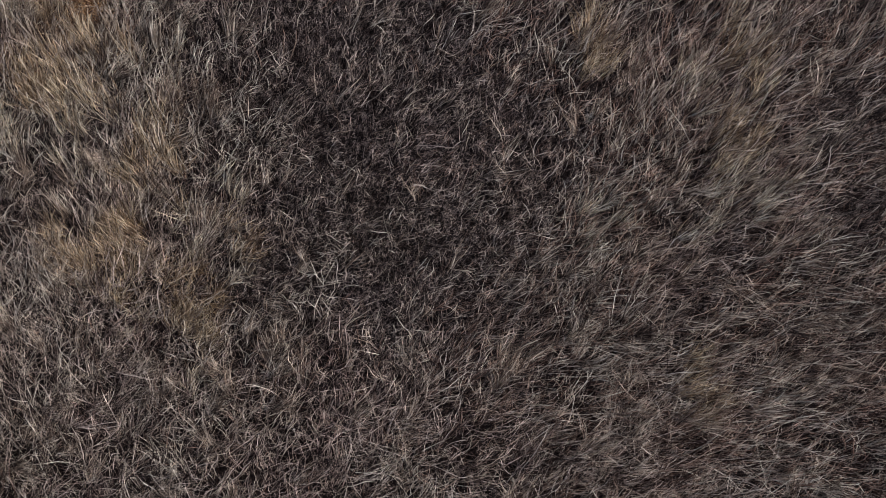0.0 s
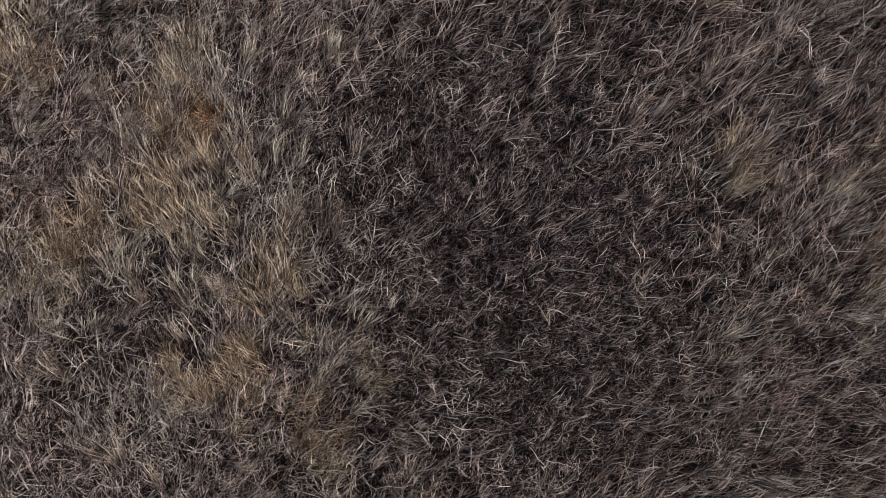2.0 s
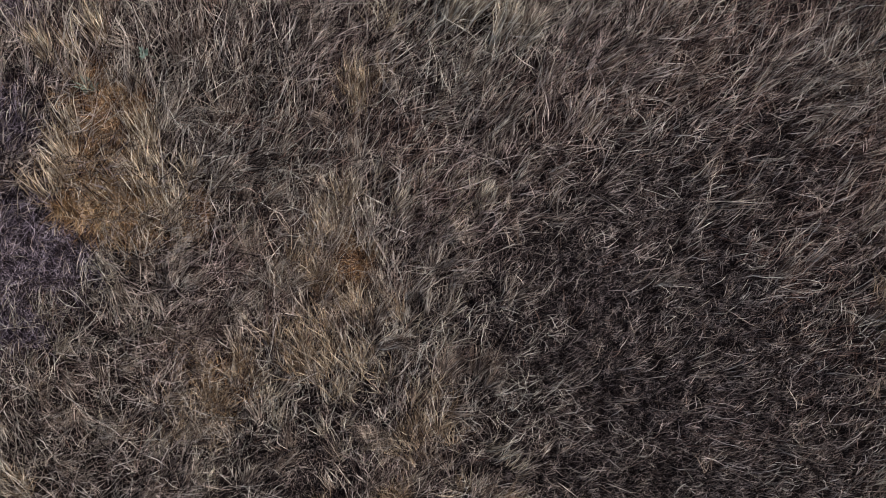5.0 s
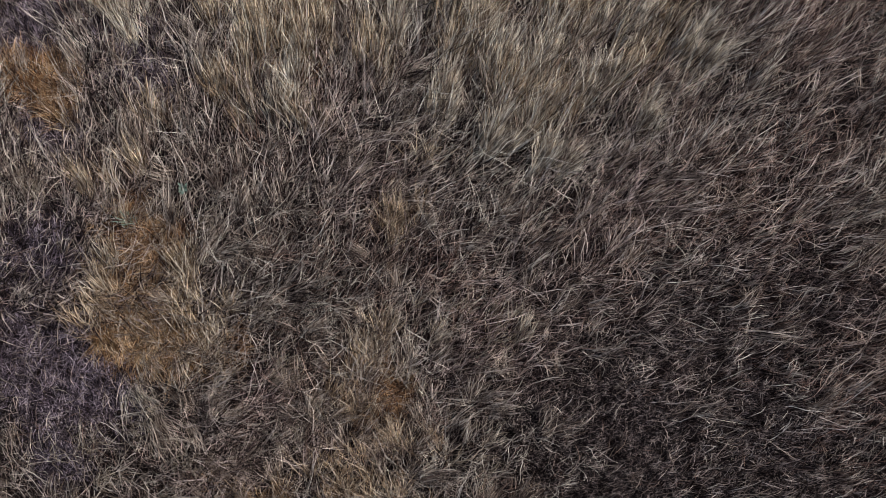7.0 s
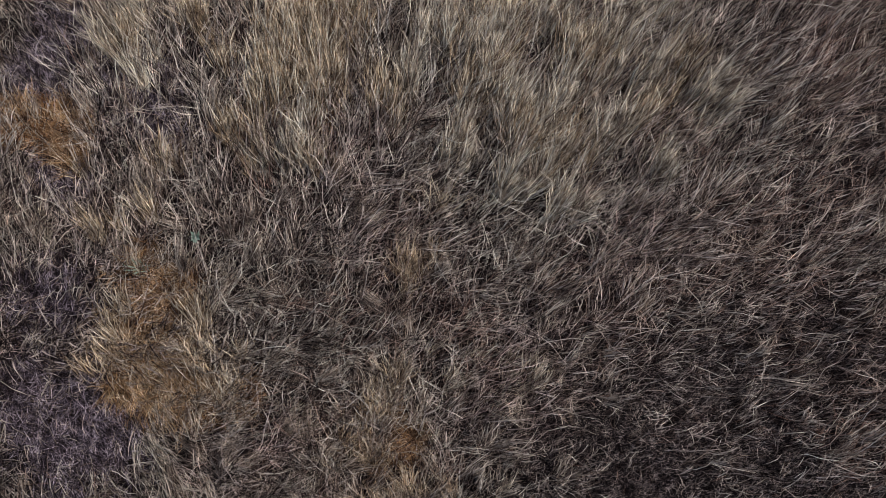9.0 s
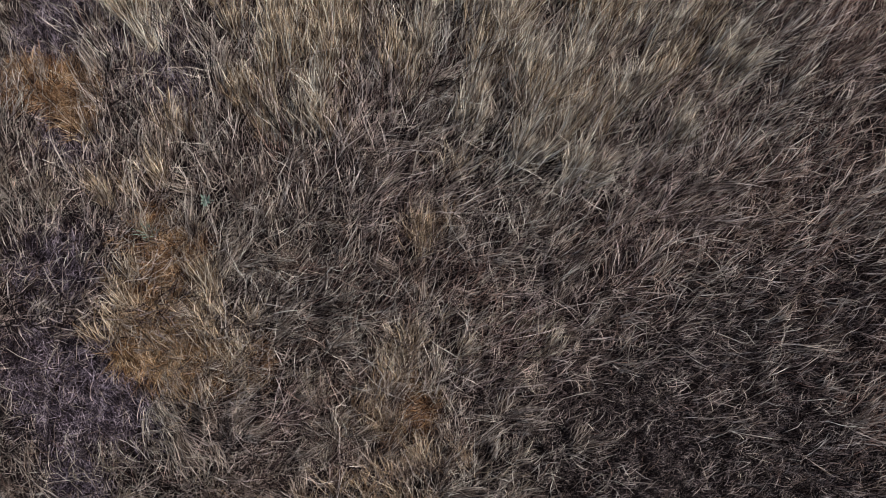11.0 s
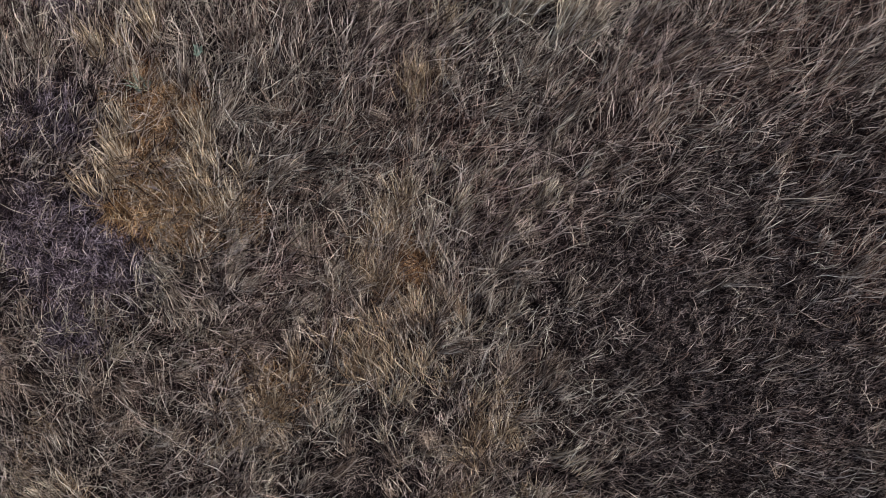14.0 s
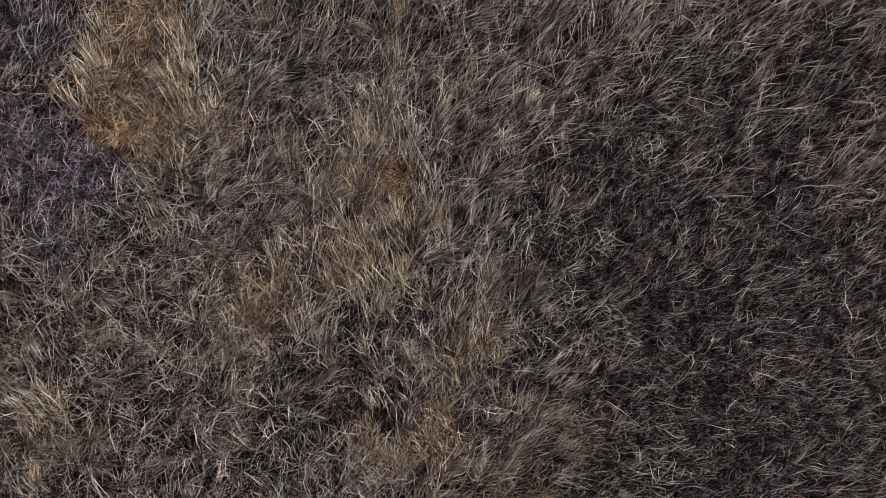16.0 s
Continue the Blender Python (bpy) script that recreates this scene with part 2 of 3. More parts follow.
SHORT = [
    (-0.78, 1.08, 0.51), (-0.61, 0.48, 0.64), (0.57, 0.49, 0.76), (0, 0.34, 0.8), (0.4, -0.47, 0.8),
    (-0.2, 0.94, 0.6), (-1.2, 0.82, 0.4), (-0.43, 0.57, 0.77), (-0.83, -0.39, 0.7), (0.13, -0.59, 0.77),
    (-0.86, 1.31, 0.48), (-4.77, 4.16, 0.36), (-0.07, 1.62, 0.51), (0.72, 1.93, 0.35), (1.05, 3.28, 0.22),
    (0.32, 1.11, 0.48), (-0.06, -1.04, 0.51), (3.72, -0.36, 0.38), (3.47, 0.36, 0.38), (2.48, -0.45, 0.34),
    (1.96, 1.33, 0.29), (-2.55, -0.28, 0.3),
]
SHORT_MIDDLE = [
    (-0.88, 0.53, 0.39), (-2.46, -0.01, 0.19), (-0.49, 1.15, 0.27), (-0.51, -0.01, 0.48), (0.17, -0.25, 0.48),
    (1.17, -0.01, 0.32), (-2.81, -0.09, 0.2), (-0.56, 0.79, 0.45), (0.43, 0.66, 0.41), (1.09, 0.42, 0.29),
    (-0.06, -0.16, 0.29), (-0.39, -0.33, 0.25), (0.27, -0.82, 0.41), (-2.25, 0.33, 0.21), (-2.41, -0.45, 0.19),
    (2.29, -0.98, 0.16),
]
RUSSET_PATCHES = [
    (-1.85, 1.9, 0.35), (-1.99, 1.15, 0.22), (-2.9, 2.15, 0.3), (-2.4, 2.2, 0.35), (-0.6, 2.2, 0.3), (-2.75, 1.25, 0.25),
    (-4.42, 1.1, 0.2), (-3.2, 3.0, 0.25), (0.2, 2.7, 0.4), (-1.1, 2.35, 0.25),
]
MOSS = [
    (-4.47, 1.5, 0.44), (-4.9, 1.58, 0.32), (-4.69, 2.26, 0.31), (-4.27, 1.33, 0.29), (-4.69, 1.37, 0.27),
    (-4.44, 1.83, 0.21), (-4.07, 3.85, 0.26), (-4.58, 0.95, 0.23), (-4.73, 3.88, 0.24), (-3.88, 3.52, 0.22),
    (-4.65, 3.2, 0.24), (-4.49, 4.24, 0.24),
]
LEAN_NORTH = [
    (-4.61, 4.28, 100), (-2.82, 4.1, 86), (-1.43, 4.09, 72), (-0.25, 3.88, 58), (0.74, 4.07, 55),
    (0.73, 3.08, 50), (-0.65, 3.09, 50), (-2.03, 3.1, 45), (-3.42, 3.19, 85), (-4.61, 2.93, 75),
    (-4.78, 1.94, 20), (-2.84, 1.92, 30), (-1.45, 1.71, 45), (-0.26, 1.9, 35), (0.72, 1.89, 30),
    (-4.65, 0.81, -20), (-3.92, -0.16, 40), (-2.76, -0.18, 60), (-1.59, 0.66, 60),
]
LEAN_SOUTH = [
    (-0.63, 0.34, 20), (0.53, 0.18, 25), (-0.64, -0.58, 30), (0.71, -0.6, 35), (-2.35, 1.75, 50),
    (-4.29, 1.46, -30), (-2.38, 0.9, 95), (-1.75, 0.27, 85), (-0.28, 0.7, 60), (1, 0.27, 70),
    (1.85, 0.83, 65), (3.13, 1, 60), (3.55, 0.07, 35), (3.12, -0.79, 30), (2.7, -2.06, 35),
    (1.42, -1.85, 45), (0.15, -1.21, 70), (-0.7, -2.05, 60), (-1.96, -1.63, 50), (-2.59, -1, 80),
]


def lift(x, y):
    """The gentle swell of the ground."""
    near = np.exp(-((x + 0.7) ** 2 + (y - 1.0) ** 2) / 260.0)
    return -0.075 + near * (0.022 * np.sin(1.1 * x + 0.7) * np.cos(0.9 * y - 0.3) + 0.014 * np.sin(2.3 * x - 1.7 * y) + 0.008 * np.sin(5.1 * y + 3.7 * x))


def lean_field(x, y):
    """The direction of lean, in radians, between the named places."""
    c = s = 0.0
    for px, py, angle in LEAN_NORTH + LEAN_SOUTH:
        weight = 1.0 / ((x - px) ** 2 + (y - py) ** 2 + 0.06) ** 1.6
        c, s = c + weight * math.cos(radians(angle)), s + weight * math.sin(radians(angle))
    return np.arctan2(s, c)


def amount(patches, x, y, soft=0.5):
    """How much a place lies in one of the patches: 1 within, falling to 0 at the uneven edge."""
    wobble = 0.16 * np.sin(6.1 * x + 2.0 * y) + 0.12 * np.sin(9.3 * y - 5.2 * x) + 0.08 * np.sin(17 * x + 13 * y)
    best = np.zeros_like(x)
    for px, py, r in patches:
        d = np.hypot(x - px, y - py) / r + wobble
        best = np.maximum(best, np.clip((1 + soft - d) / (2 * soft), 0, 1))
    return best


def patchy(x, y):
    """Uneven growth, 0 to 1, at two scales."""
    a = np.sin(2.9 * x + 1.3 * np.sin(2.1 * y)) * np.cos(3.3 * y - 0.8 * np.sin(1.7 * x))
    b = np.sin(8.7 * x + 2.0 * np.sin(6.3 * y + 1.0)) * np.cos(7.9 * y + 1.4 * np.sin(5.1 * x))
    return 0.5 + 0.28 * a + 0.22 * b


def blade_mesh(name, rng, x, y, z, turn, length, width, rise, fall, curl, segments, material, kink=0.19):
    """One mesh of ribbons. Each leaves its foot at an angle rise from the vertical and bends over to fall at its tip."""
    count = len(x)
    ring = 2 * segments + 1
    co = np.empty((count, ring, 3), np.float32)
    at = np.stack([x, y, z], 1).astype(float)
    twist = rng.uniform(-0.9, 0.9, count)
    step = length / segments
    for k in range(segments + 1):
        heading = turn + curl * k / segments + rng.normal(0, kink, count)
        steep = rise + (fall - rise) * (k + 0.5) / segments
        if k == segments:
            co[:, ring - 1] = at
            break
        half = 0.5 * width * (1.0 - 0.4 * k / segments)
        side = np.stack([-np.sin(heading) * np.cos(twist), np.cos(heading) * np.cos(twist), np.sin(twist)], 1) * half[:, None]
        co[:, 2 * k], co[:, 2 * k + 1] = at - side, at + side
        at = at + np.stack([np.cos(heading) * np.sin(steep), np.sin(heading) * np.sin(steep), np.cos(steep)], 1) * step[:, None]
        at[:, 2] = np.maximum(at[:, 2], z + 0.004)
    corners, sizes = [], []
    for k in range(segments - 1):
        corners += [2 * k, 2 * k + 1, 2 * k + 3, 2 * k + 2]
        sizes.append(4)
    corners += [ring - 3, ring - 2, ring - 1]
    sizes.append(3)
    loops = (np.arange(count)[:, None] * ring + np.array(corners)[None]).astype(np.int32).ravel()
    sizes = np.tile(np.array(sizes, np.int32), count)
    me = bpy.data.meshes.new(name)
    me.vertices.add(count * ring)
    me.vertices.foreach_set("co", co.ravel())
    me.loops.add(len(loops))
    me.loops.foreach_set("vertex_index", loops)
    me.polygons.add(len(sizes))
    me.polygons.foreach_set("loop_start", np.r_[0, np.cumsum(sizes)[:-1]].astype(np.int32))
    me.update(calc_edges=True)
    me.materials.append(material)
    return me


# The ground: one sheet to the horizon, finer where the meadow is near.
def ground_sheet():
    half = np.r_[np.linspace(0, 8, 81), 9, 11, 15, 25, 50, 120, 300, 800, 2000]
    line = np.r_[-half[:0:-1], half]
    gx, gy = np.meshgrid(line - 0.7, line + 1.0, indexing="ij")
    gz = lift(gx, gy)
    n = len(line)
    i, j = np.meshgrid(np.arange(n - 1), np.arange(n - 1), indexing="ij")
    a = (i * n + j).ravel()
    me = bpy.data.meshes.new("ground")
    me.from_pydata(np.stack([gx, gy, gz], -1).reshape(-1, 3).tolist(), [], np.stack([a, a + n, a + n + 1, a + 1], 1).tolist())
    me.materials.append(SOIL)
    me.shade_smooth()
    return tagged(new("ground", me), "peaty soil under matted dead grass, darkened for gap shade", "ground", kind="structure")


ground_sheet()

# The plots that are thickly grown: (west, south, east, north), which do not overlap.
PLOTS = [(-3.5, -2.7, 4.15, 2.0), (-5.4, -1.3, -3.5, 2.0), (-5.4, 2.0, 1.7, 4.85), (1.7, 2.0, 2.9, 2.9)]


def scatter(rng, per_metre):
    xs, ys = [], []
    for west, south, east, north in PLOTS:
        count = int((east - west) * (north - south) * per_metre)
        xs.append(rng.uniform(west, east, count) + rng.normal(0, 0.12, count))
        ys.append(rng.uniform(south, north, count) + rng.normal(0, 0.12, count))
    return np.concatenate(xs), np.concatenate(ys)


def keep(mask, *arrays):
    return [a[mask] for a in arrays]


def sow(name, label, seed, per_metre, chance, look_of, segments, material, wisps=0.0, crowns_per_metre=75):
    """A whole layer of the meadow: chance(x, y) thins it out, look_of(rng, x, y) gives turn, length, width, rise, fall, curl.
    wisps: the share of blades that grow from common crowns, and bend and curl together."""
    rng = np.random.default_rng(seed)
    x, y = scatter(rng, per_metre)
    group = np.full(len(x), -1)
    if wisps:
        cx, cy = scatter(rng, crowns_per_metre)
        order = rng.permutation(len(cx))
        cx, cy = cx[order], cy[order]
        joined = rng.random(len(x)) < wisps
        group[joined] = rng.integers(0, len(cx), joined.sum())
        x[joined] = cx[group[joined]] + rng.normal(0, 0.022, joined.sum())
        y[joined] = cy[group[joined]] + rng.normal(0, 0.022, joined.sum())
    x, y, group = keep(rng.random(len(x)) < chance(x, y), x, y, group)
    turn, length, width, rise, fall, curl = look_of(rng, x, y)
    if wisps:
        crowns = group.max() + 1
        own, size, bend = rng.normal(0, 0.55, crowns + 1), rng.uniform(0.75, 1.3, crowns + 1), rng.normal(0, 0.35, crowns + 1)
        with_group = group >= 0
        g = group[with_group]
        turn[with_group] = lean_field(x, y)[with_group] + own[g] + 0.38 * (turn - lean_field(x, y))[with_group]
        length[with_group] *= size[g]
        curl[with_group] = bend[g] + 0.4 * curl[with_group]
    me = blade_mesh(name, rng, x, y, lift(x, y), turn, length, width, rise, fall, curl, segments, material)
    return tagged(new(name, me), label, "grass", kind="stuff")


TUFT_SPOTS = [(px, py, r) for px, py, r, way in TUFTS_TOP + TUFTS_MIDDLE + TUFTS_SOUTH + PALE_NORTH] + GOLDEN_WISPS + OCHRE


def short_at(x, y):
    return amount(SHORT + SHORT_MIDDLE, x, y, 0.85)


def tuft_at(x, y):
    """Where tussocks crowd out the common grass."""
    return amount(TUFT_SPOTS, x, y, 0.35)


def russet_at(x, y):
    return amount(RUSSET_PATCHES, x, y, 0.7)


def moss_at(x, y):
    return amount(MOSS, x, y)


def thatch_look(rng, x, y):
    n = len(x)
    turn = lean_field(x, y) + rng.normal(0, 1.1, n)
    return turn, rng.uniform(0.05, 0.13, n), rng.uniform(0.003, 0.006, n), rng.uniform(0.7, 1.3, n), rng.uniform(1.3, 1.75, n), rng.normal(0, 0.6, n)


def dry_look(rng, x, y):
    n = len(x)
    low = np.maximum(short_at(x, y), 0.8 * moss_at(x, y))
    calm = np.clip((y - 2.6) / 1.2, 0, 1)
    turn = lean_field(x, y) + rng.normal(0, 1.0, n) * (0.6 - 0.25 * calm) + 0.5 * (patchy(x * 0.7 + 3, y * 0.7) - 0.5)
    size = rng.gamma(6.0, 0.042, n).clip(0.1, 0.5) * (1 - 0.58 * low) * (0.75 + 0.5 * patchy(x, y)) * (1 + 0.2 * calm)
    return turn, size, rng.uniform(0.0038, 0.0058, n), rng.uniform(0.35, 1.15, n), rng.uniform(1.2, 1.68, n), rng.normal(0, 0.5, n)


def short_look(rng, x, y):
    n = len(x)
    turn = lean_field(x, y) + rng.normal(0, 0.8, n)
    return turn, rng.uniform(0.03, 0.078, n), rng.uniform(0.004, 0.0056, n), rng.uniform(0.1, 1.0, n), rng.uniform(1.0, 1.7, n), rng.normal(0, 0.55, n)


def moss_look(rng, x, y):
    n = len(x)
    turn = lean_field(x, y) + rng.normal(0, 0.9, n)
    return turn, rng.uniform(0.06, 0.15, n), rng.uniform(0.004, 0.0062, n), rng.uniform(0.6, 1.2, n), rng.uniform(1.3, 1.7, n), rng.normal(0, 0.6, n)


def mat_look(rng, x, y):
    n = len(x)
    turn = lean_field(x, y) + rng.normal(0, 1.0, n)
    return turn, rng.uniform(0.07, 0.2, n), rng.uniform(0.0036, 0.0055, n), rng.uniform(0.35, 0.95, n), rng.uniform(1.3, 1.75, n), rng.normal(0, 0.8, n)


def curl_look(rng, x, y):
    n = len(x)
    turn = lean_field(x, y) + rng.normal(0, 0.75, n)
    return turn, rng.uniform(0.09, 0.2, n), rng.uniform(0.004, 0.0056, n), rng.uniform(0.2, 0.9, n), rng.uniform(1.3, 1.8, n), rng.normal(0, 1.0, n)


def straw_look(rng, x, y):
    n = len(x)
    turn = lean_field(x, y) + rng.normal(0, 0.7, n)
    size = rng.gamma(6.0, 0.046, n).clip(0.12, 0.52) * (1 - 0.4 * short_at(x, y))
    return turn, size, rng.uniform(0.0038, 0.0054, n), rng.uniform(0.5, 1.15, n), rng.uniform(1.25, 1.65, n), rng.normal(0, 0.7, n)


sow("thatch", "matted thatch of old grass on the soil, darkened for gap shade", 11, 2700, lambda x, y: 0.75 + 0.25 * patchy(x, y), thatch_look, 2, THATCH)
sow("dead_grass", "thick brown and tan dead meadow grass leaning over, some blades blackened for gap shade", 12, 1900,
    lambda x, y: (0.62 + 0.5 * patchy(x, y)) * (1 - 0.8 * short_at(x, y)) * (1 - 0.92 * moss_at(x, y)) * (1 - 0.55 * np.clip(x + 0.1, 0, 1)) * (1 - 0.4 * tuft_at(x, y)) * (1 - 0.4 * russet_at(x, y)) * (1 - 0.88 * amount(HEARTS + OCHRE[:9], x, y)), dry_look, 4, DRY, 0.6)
sow("short_grass", "short dark grey-brown weathered grass, closely grown", 13, 12500, lambda x, y: 0.95 * short_at(x, y), short_look, 2, SHORTS)
sow("curled_grass", "short curled ends of grey-brown dead grass", 22, 1300,
    lambda x, y: (0.5 + 0.6 * patchy(1.7 * x + 2, 1.6 * y)) * (1 - 0.88 * short_at(x, y)) * (1 - 0.6 * moss_at(x, y)) * (1 - 0.8 * amount(HEARTS + OCHRE[:9], x, y)), curl_look, 3, CURLED)
sow("moss", "low purple-grey moss and dead stems", 14, 7500, lambda x, y: moss_at(x, y), moss_look, 2, HEATH)
sow("ochre_thatch", "flattened fine ochre grass matted on the ground", 19, 10000, lambda x, y: amount(OCHRE[:9], x, y), mat_look, 3, OCHRES)
sow("rust_thatch", "flattened fine rust-brown grass matted on the ground", 20, 15000, lambda x, y: amount(HEARTS, x, y), mat_look, 3, RUST)
sow("straw", "pale loose straw stalks lying over the grass", 15, 900,
    lambda x, y: (0.2 + 0.5 * patchy(x + 5, y)) * (0.7 + 0.6 * np.clip((y - 2.4) / 1.2, 0, 1)) * (1 - 0.98 * short_at(x, y)) * (1 - 0.5 * np.clip(x + 0.3, 0, 1)) * (1 - 0.6 * russet_at(x, y)) * (1 - 0.8 * moss_at(x, y)) * (1 - 0.6 * amount(HEARTS, x, y)), straw_look, 4, STRAW)


def wisp_look(rng, x, y):
    n = len(x)
    turn = lean_field(x, y) + rng.normal(0, 0.5, n)
    return turn, rng.uniform(0.18, 0.38, n), rng.uniform(0.0035, 0.006, n), rng.uniform(0.15, 0.8, n), rng.uniform(1.0, 1.6, n), rng.normal(0, 0.3, n)


sow("tan_grass", "thin wisps of tan grass standing out of the meadow", 17, 760,
    lambda x, y: (0.3 + 0.9 * patchy(1.3 * x, 1.1 * y + 2)) * (0.6 + 0.4 * np.clip(-0.6 - x, 0, 1) + 1.3 * np.clip(-2.2 - x, 0, 1) * np.clip(1.6 - y, 0, 1)) * (1 - 0.85 * short_at(x, y)) * (1 - 0.9 * moss_at(x, y)), wisp_look, 3, FADED, 1.0, 14)


sow("russet_grass", "russet brown dead grass leaning over in the meadow", 18, 1100,
    lambda x, y: (0.14 + 0.75 * np.maximum(np.clip(x, 0, 1), russet_at(x, y))) * (0.5 + patchy(0.8 * x + 1, 0.9 * y)) * (1 - 0.8 * short_at(x, y)) * (1 - moss_at(x, y)),
    dry_look, 3, RUSSET, 0.6)


def surround():
    """The same meadow beyond, thinner and coarser."""
    rng = np.random.default_rng(16)
    n = 275000
    far, way = 2.5 + 12.5 * rng.random(n) ** 1.3, rng.uniform(0, 2 * np.pi, n)
    x, y = -0.5 + far * np.cos(way), 1.2 + far * np.sin(way)
    inside = np.zeros(n, bool)
    for west, south, east, north in PLOTS:
        inside |= (x > west + 0.1) & (x < east - 0.1) & (y > south + 0.1) & (y < north - 0.1)
    x, y = keep(~inside, x, y)
    n = len(x)
    me = blade_mesh("outer_grass", rng, x, y, lift(x, y), lean_field(x, y) + rng.normal(0, 0.5, n), rng.uniform(0.2, 0.42, n),
                    0.006 + 0.0014 * np.hypot(x + 0.5, y - 1.2), rng.uniform(0.4, 1.1, n), rng.uniform(1.2, 1.7, n), rng.normal(0, 0.4, n), 2, CURLED)
    return tagged(new("outer_grass", me), "brown dead grass of the wider meadow", "grass", kind="stuff")


surround()


def stalk_mesh(length, bow, seed):
    """A dry flowering stem: a thin round rod that bows over towards +x."""
    local = random.Random(seed)
    bm = bmesh.new()
    rings, at, steep = [], Vector((0, 0, -0.005)), 0.15
    for k in range(6):
        radius = 0.0019 * (1 - 0.14 * k)
        rings.append([bm.verts.new(at + Vector((radius * math.cos(a) * math.cos(steep), radius * math.sin(a), -radius * math.cos(a) * math.sin(steep))))
                      for a in (0.0, math.pi / 2, math.pi, 1.5 * math.pi)])
        at = at + Vector((math.sin(steep), local.uniform(-0.12, 0.12), math.cos(steep))) * (length / 5)
        steep += bow / 5 * local.uniform(0.6, 1.4)
    for lower, upper in zip(rings, rings[1:]):
        for k in range(4):
            bm.faces.new((lower[k], lower[(k + 1) % 4], upper[(k + 1) % 4], upper[k]))
    bm.faces.new(rings[-1])
    bm.normal_update()
    me = bpy.data.meshes.new("stalk")
    bm.to_mesh(me)
    bm.free()
    me.materials.append(STRAW)
    return me


STALKS = [stalk_mesh(0.26, 1.2, 1), stalk_mesh(0.32, 1.0, 2), stalk_mesh(0.36, 1.35, 3), stalk_mesh(0.3, 0.8, 4)]


# Tussocks: each a thing of its own, rooted in a few crowns and leaning with the wind.
def tuft(px, py, r, angle, rng, material, label, name, tall, density, spread, loose=0.65, broad=1.0):
    # The tops lean away from the roots, so the roots stand behind the middle of the tuft.
    px, py = px - 0.3 * tall * math.cos(radians(angle)), py - 0.3 * tall * math.sin(radians(angle))
    n = int(density * r * r)
    far, way = r * np.abs(rng.normal(0, 0.55, n)), rng.uniform(0, 2 * np.pi, n)
    crowns = max(3, int(r * 40))
    cx, cy = rng.normal(0, loose * r, crowns), rng.normal(0, 1.15 * loose * r, crowns)
    pick = rng.integers(0, crowns, n)
    x = 0.45 * far * np.cos(way) + cx[pick]
    y = 0.45 * far * np.sin(way) + cy[pick]
    turn = radians(angle) + rng.normal(0, spread, n) + 0.5 * rng.normal(0, spread, crowns)[pick]
    foot = float(lift(np.array([px]), np.array([py]))[0])
    z = lift(px + x, py + y) - foot
    length = tall * rng.uniform(0.55, 1.15, n) * np.exp(-0.3 * (far / r) ** 2)
    me = blade_mesh(name, rng, x, y, z, turn, length, broad * rng.uniform(0.004, 0.0062, n), rng.uniform(0.15, 0.75, n),
                    rng.uniform(0.9, 1.55, n), rng.normal(0, 0.35, n), 3, material)
    base = new(name)
    base.location = (px, py, foot)
    me.name = "clump"
    blades = new("clump", me)
    blades.parent = base
    tagged(blades, kind="stuff")
    for k in range(3 + int(14 * r)):
        stalk = new("stalk", STALKS[k % len(STALKS)])
        stalk.parent = base
        heading = angle + math.degrees(rng.normal(0, spread))
        stalk.matrix_basis = pose(rng.normal(0, 0.45 * r), rng.normal(0, 0.45 * r), 0.0, 0, rng.uniform(-5, 25), heading)
    return tagged(base, label, "grass tuft", "tussocks in the meadow")


rng = np.random.default_rng(21)
for px, py, r, angle in TUFTS_TOP:
    label = "wide tall straw-coloured tussock of dead grass" if r > 0.2 else "tall straw-coloured tuft of dead grass"
    tuft(px, py, r, angle, rng, TAN, label, "grass_tuft", 0.46 if r > 0.17 else 0.38, 11500 if r > 0.17 else 9500, 0.22, 0.42, 1.2)
for px, py, r, angle in TUFTS_MIDDLE + TUFTS_SOUTH:
    label = "broad tan tussock among brown grass" if r > 0.16 else "small tan tuft among brown grass"
    tuft(px, py, r * 1.15, angle, rng, GOLD if r > 0.145 else FADED, label, "grass_tuft", 0.36, 7000, 0.38)
for px, py, r, angle in PALE_NORTH:
    tuft(px, py, r, angle, rng, BEIGE, "tall pale bleached tussock of long dead grass", "grass_tuft", 0.43, 11000, 0.24, 0.45, 1.2)
for px, py, r, angle in PALE_SOUTH:
    tuft(px, py, r, angle, rng, BEIGE, "sparse pale bleached tuft of long dead grass", "grass_tuft", 0.34, 4500, 0.3)


def wind(px, py):
    return math.degrees(float(lean_field(np.array([px]), np.array([py]))[0]))


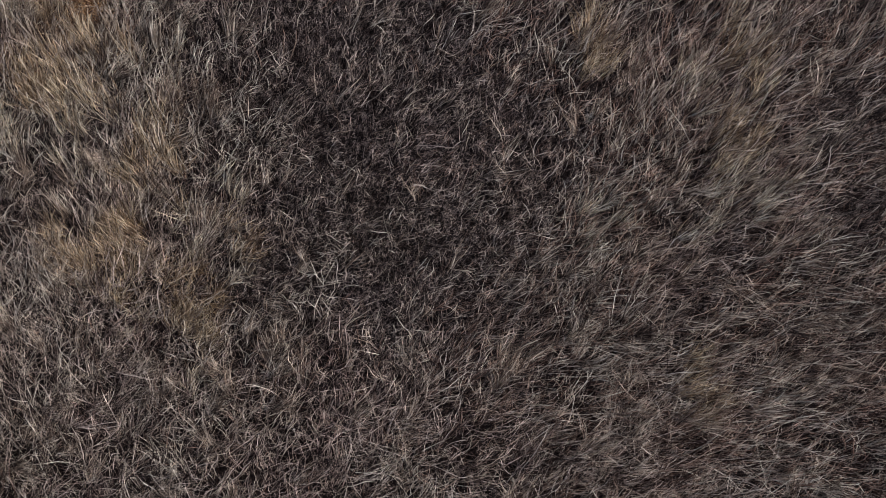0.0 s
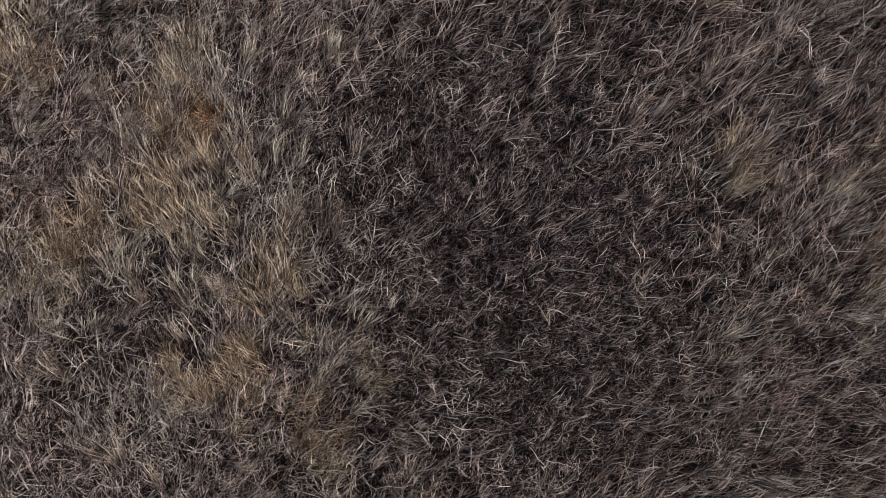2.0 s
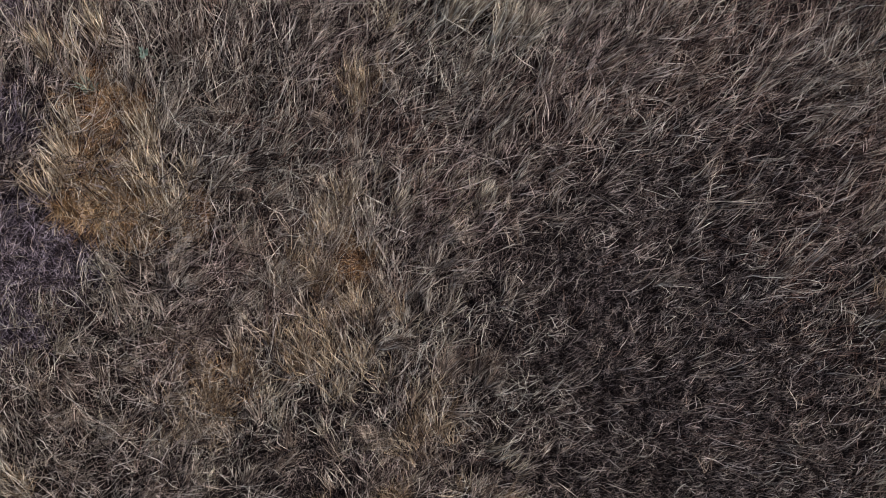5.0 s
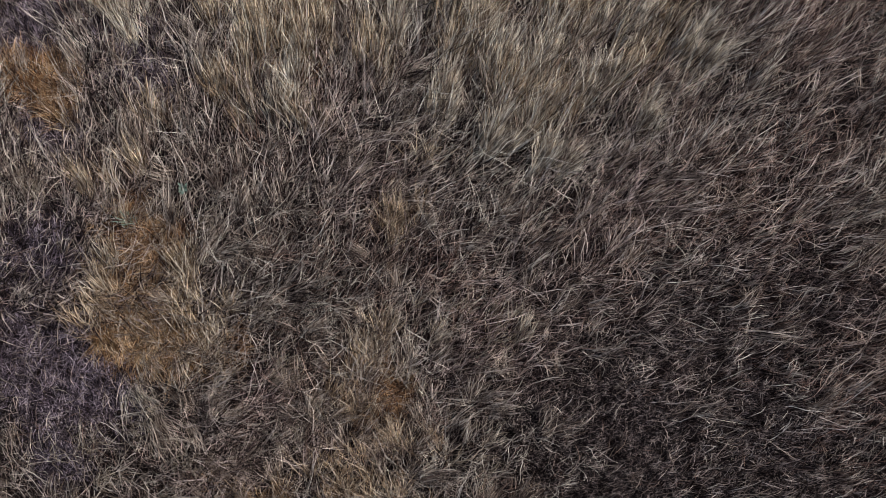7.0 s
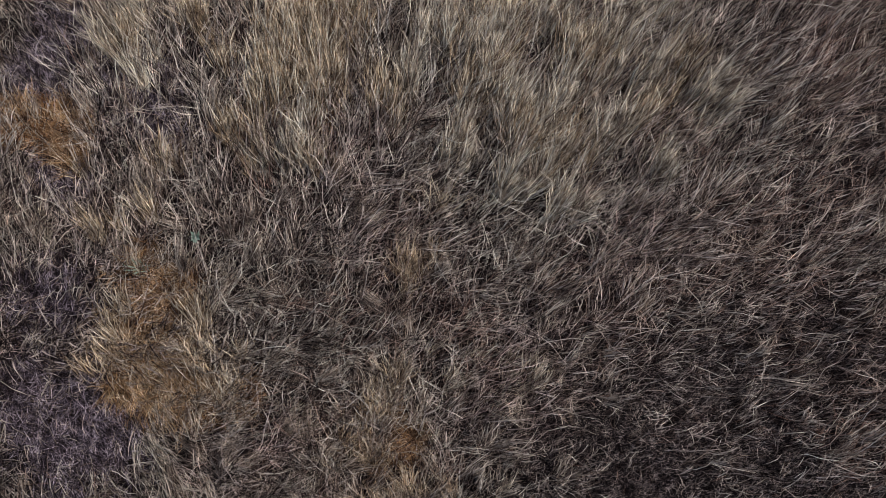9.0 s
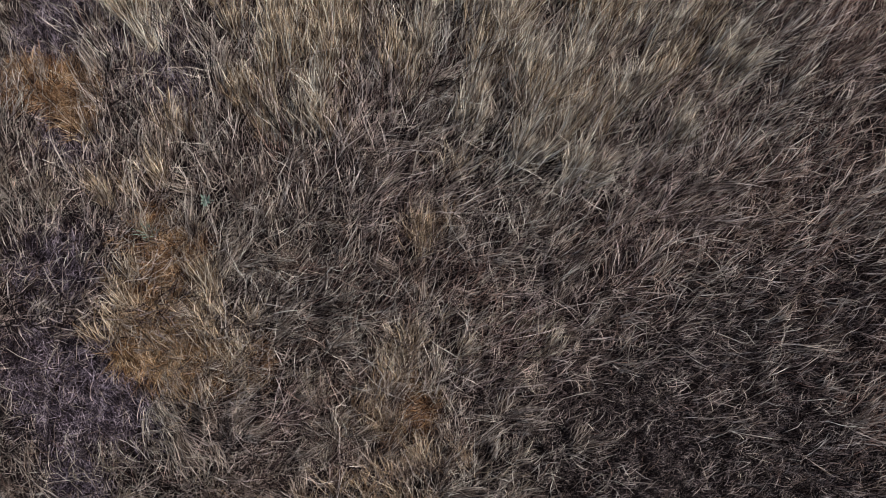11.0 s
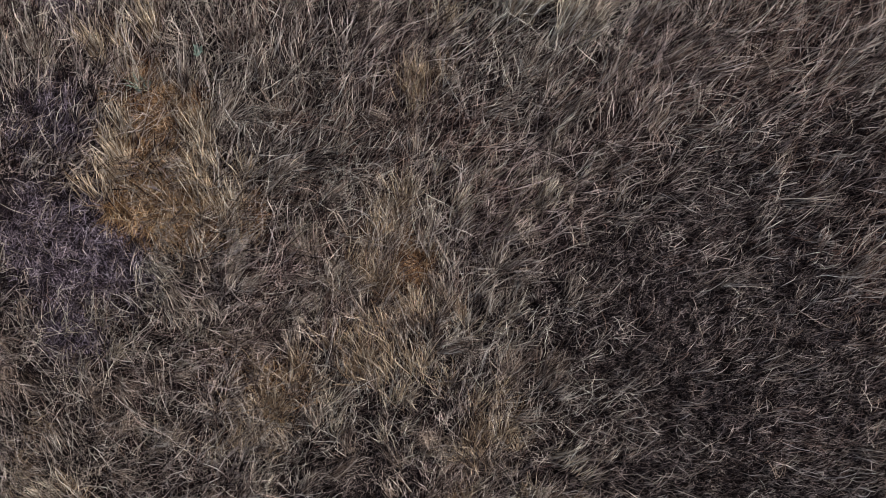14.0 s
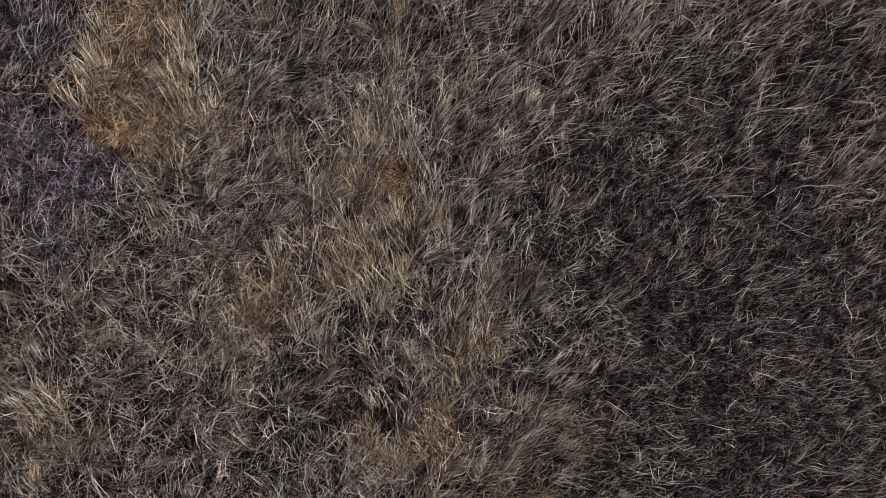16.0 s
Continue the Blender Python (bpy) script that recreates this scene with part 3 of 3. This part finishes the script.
for px, py, r in GOLDEN_WISPS:
    tuft(px, py, r * 1.1, wind(px, py), rng, GOLD, "small golden-brown tuft standing in dull grass", "grass_tuft", 0.36, 7500, 0.4)
for px, py, r in PALE_WISPS:
    tuft(px, py, r, wind(px, py), rng, BEIGE, "thin wisp of pale bleached grass", "grass_tuft", 0.4 if py > 3 else 0.32, 8000 if py > 3 else 5000, 0.35)
for px, py, r, angle in RIM:
    tuft(px, py, r, angle, rng, TAN, "tall pale tan tuft at the rim of an ochre tangle", "grass_tuft", 0.36, 9000, 0.22, 0.5, 1.15)
for px, py, r in OCHRE:
    way = wind(px, py)
    label = "large tangle of flattened ochre grass" if r > 0.19 else "tangle of flattened ochre grass"
    strong = px < -2.9
    tangle = tuft(px, py, r * (0.95 if strong else 1.1), way, rng, OCHRES if strong else FADED_OCHRE, label if strong else "faded ochre-tan tuft among brown grass",
                  "grass_tangle", 0.22, 8000 if strong else 7000, 1.1 if strong else 0.5)
    tagged(tangle, group="ochre tangles")
for px, py, r in HEARTS:
    way = wind(px, py)
    tangle = tuft(px, py, r * 1.2, way, rng, RUST, "flattened rust-brown grass in the heart of a tangle", "grass_tangle", 0.2, 11000, 1.3)
    tagged(tangle, group="rust tangles")


# Two small green weeds by the ochre tangles.
def leaf(length, width, rng):
    bm = bmesh.new()
    rows = []
    for k in range(6):
        u = k / 5
        half = width * math.sin(math.pi * min(1.0, 0.12 + 0.88 * u)) ** 0.8 * 0.5 + 0.0004
        rise = 0.55 * length * math.sin(1.7 * u) * 0.6
        rows.append([bm.verts.new((u * length, s * half, rise + abs(s) * half * 0.35)) for s in (-1, 0, 1)])
    for a, b in zip(rows, rows[1:]):
        for k in range(2):
            bm.faces.new((a[k], a[k + 1], b[k + 1], b[k]))
    me = bpy.data.meshes.new("leaf")
    bm.to_mesh(me)
    bm.free()
    me.materials.append(GREEN)
    return me


def weed(px, py, leaves, size, label):
    foot = float(lift(np.array([px]), np.array([py]))[0])
    base = new("green_weed")
    base.location = (px, py, foot)
    high = 0.15
    bm = bmesh.new()
    for k in range(5):
        bend = 0.012 * math.sin(1.3 * k)
        bmesh.ops.create_cone(bm, cap_ends=True, segments=7, radius1=0.0035 - 0.0004 * k, radius2=0.0031 - 0.0004 * k, depth=high / 5 + 0.002,
                              matrix=Matrix.Translation((bend, 0.4 * bend, high * (k + 0.5) / 5)))
    stem = bpy.data.meshes.new("stem")
    bm.to_mesh(stem)
    bm.free()
    stem.materials.append(GREEN)
    new("stem", stem).parent = base
    shared = [leaf(size * f, size * f * 0.32, rng) for f in (0.7, 0.85, 1.0)]
    for k in range(leaves):
        ob = new("leaf", shared[k % 3])
        ob.parent = base
        ob.matrix_basis = pose(0, 0, high - 0.012 * (k % 5), rng.uniform(-15, 15), rng.uniform(-60, -10), k * 137.5 + rng.uniform(-15, 15))
    return tagged(base, label, "weed")


weed(-3.6, 2.78, 13, 0.075, "grey-green leafy weed growing through dead grass")


def shoots(px, py, count, size, label):
    """A clump of green grass shoots: narrow, upright blades that bow outwards."""
    base = new("green_shoots")
    base.location = (px, py, float(lift(np.array([px]), np.array([py]))[0]))
    shared = [leaf(size * f, 0.009, rng) for f in (0.75, 0.9, 1.05)]
    for k in range(count):
        ob = new("blade", shared[k % 3])
        ob.parent = base
        ob.matrix_basis = pose(rng.normal(0, 0.022), rng.normal(0, 0.022), 0.0, rng.uniform(-12, 12), rng.uniform(-75, -40), 75 + rng.normal(0, 55))
    return tagged(base, label, "grass shoots")


shoots(-4.02, 2.55, 15, 0.19, "pale green grass shoots beside ochre grass")


# Single long stalks that lean over the rest: the foot (x, y) and the tip (x, y).
def long_stalk(foot_x, foot_y, tip_x, tip_y, radius, label):
    foot = float(lift(np.array([foot_x]), np.array([foot_y]))[0])
    reach = Vector((tip_x - foot_x, tip_y - foot_y, 0.0))
    across = Vector((-reach.y, reach.x, 0.0)).normalized()
    bm = bmesh.new()
    rings = []
    for k in range(8):
        u = k / 7
        at = reach * u + across * (0.012 * math.sin(5.0 * u)) + Vector((0, 0, -0.01 + 0.16 * math.sin(1.75 * u)))
        thick = radius * (1 - 0.6 * u)
        rings.append([bm.verts.new(at + across * (thick * math.cos(a)) + Vector((0, 0, thick * math.sin(a)))) for a in (0.5, 1.55, 2.6, 3.65, 4.7, 5.75)])
    for lower, upper in zip(rings, rings[1:]):
        for k in range(6):
            bm.faces.new((lower[k], lower[(k + 1) % 6], upper[(k + 1) % 6], upper[k]))
    bm.faces.new(rings[-1])
    bmesh.ops.recalc_face_normals(bm, faces=bm.faces[:])
    me = bpy.data.meshes.new("dry_stalk")
    bm.to_mesh(me)
    bm.free()
    me.materials.append(STRAW)
    ob = new("dry_stalk", me)
    ob.location = (foot_x, foot_y, foot)
    return tagged(ob, label, "stalk", "single long stalks")


for spots in [(-3.8, 2.36, -3.94, 2.53), (-3.62, 2.22, -3.83, 2.5), (-3.5, 2.67, -3.3, 2.83), (-1.2, 3.1, -1.43, 3.3)]:
    long_stalk(*spots, 0.003, "long pale dry stalk leaning over the grass")
long_stalk(0.59, 2.53, 0.43, 2.67, 0.0035, "bent grey dry stalk over a dark hollow in the grass")
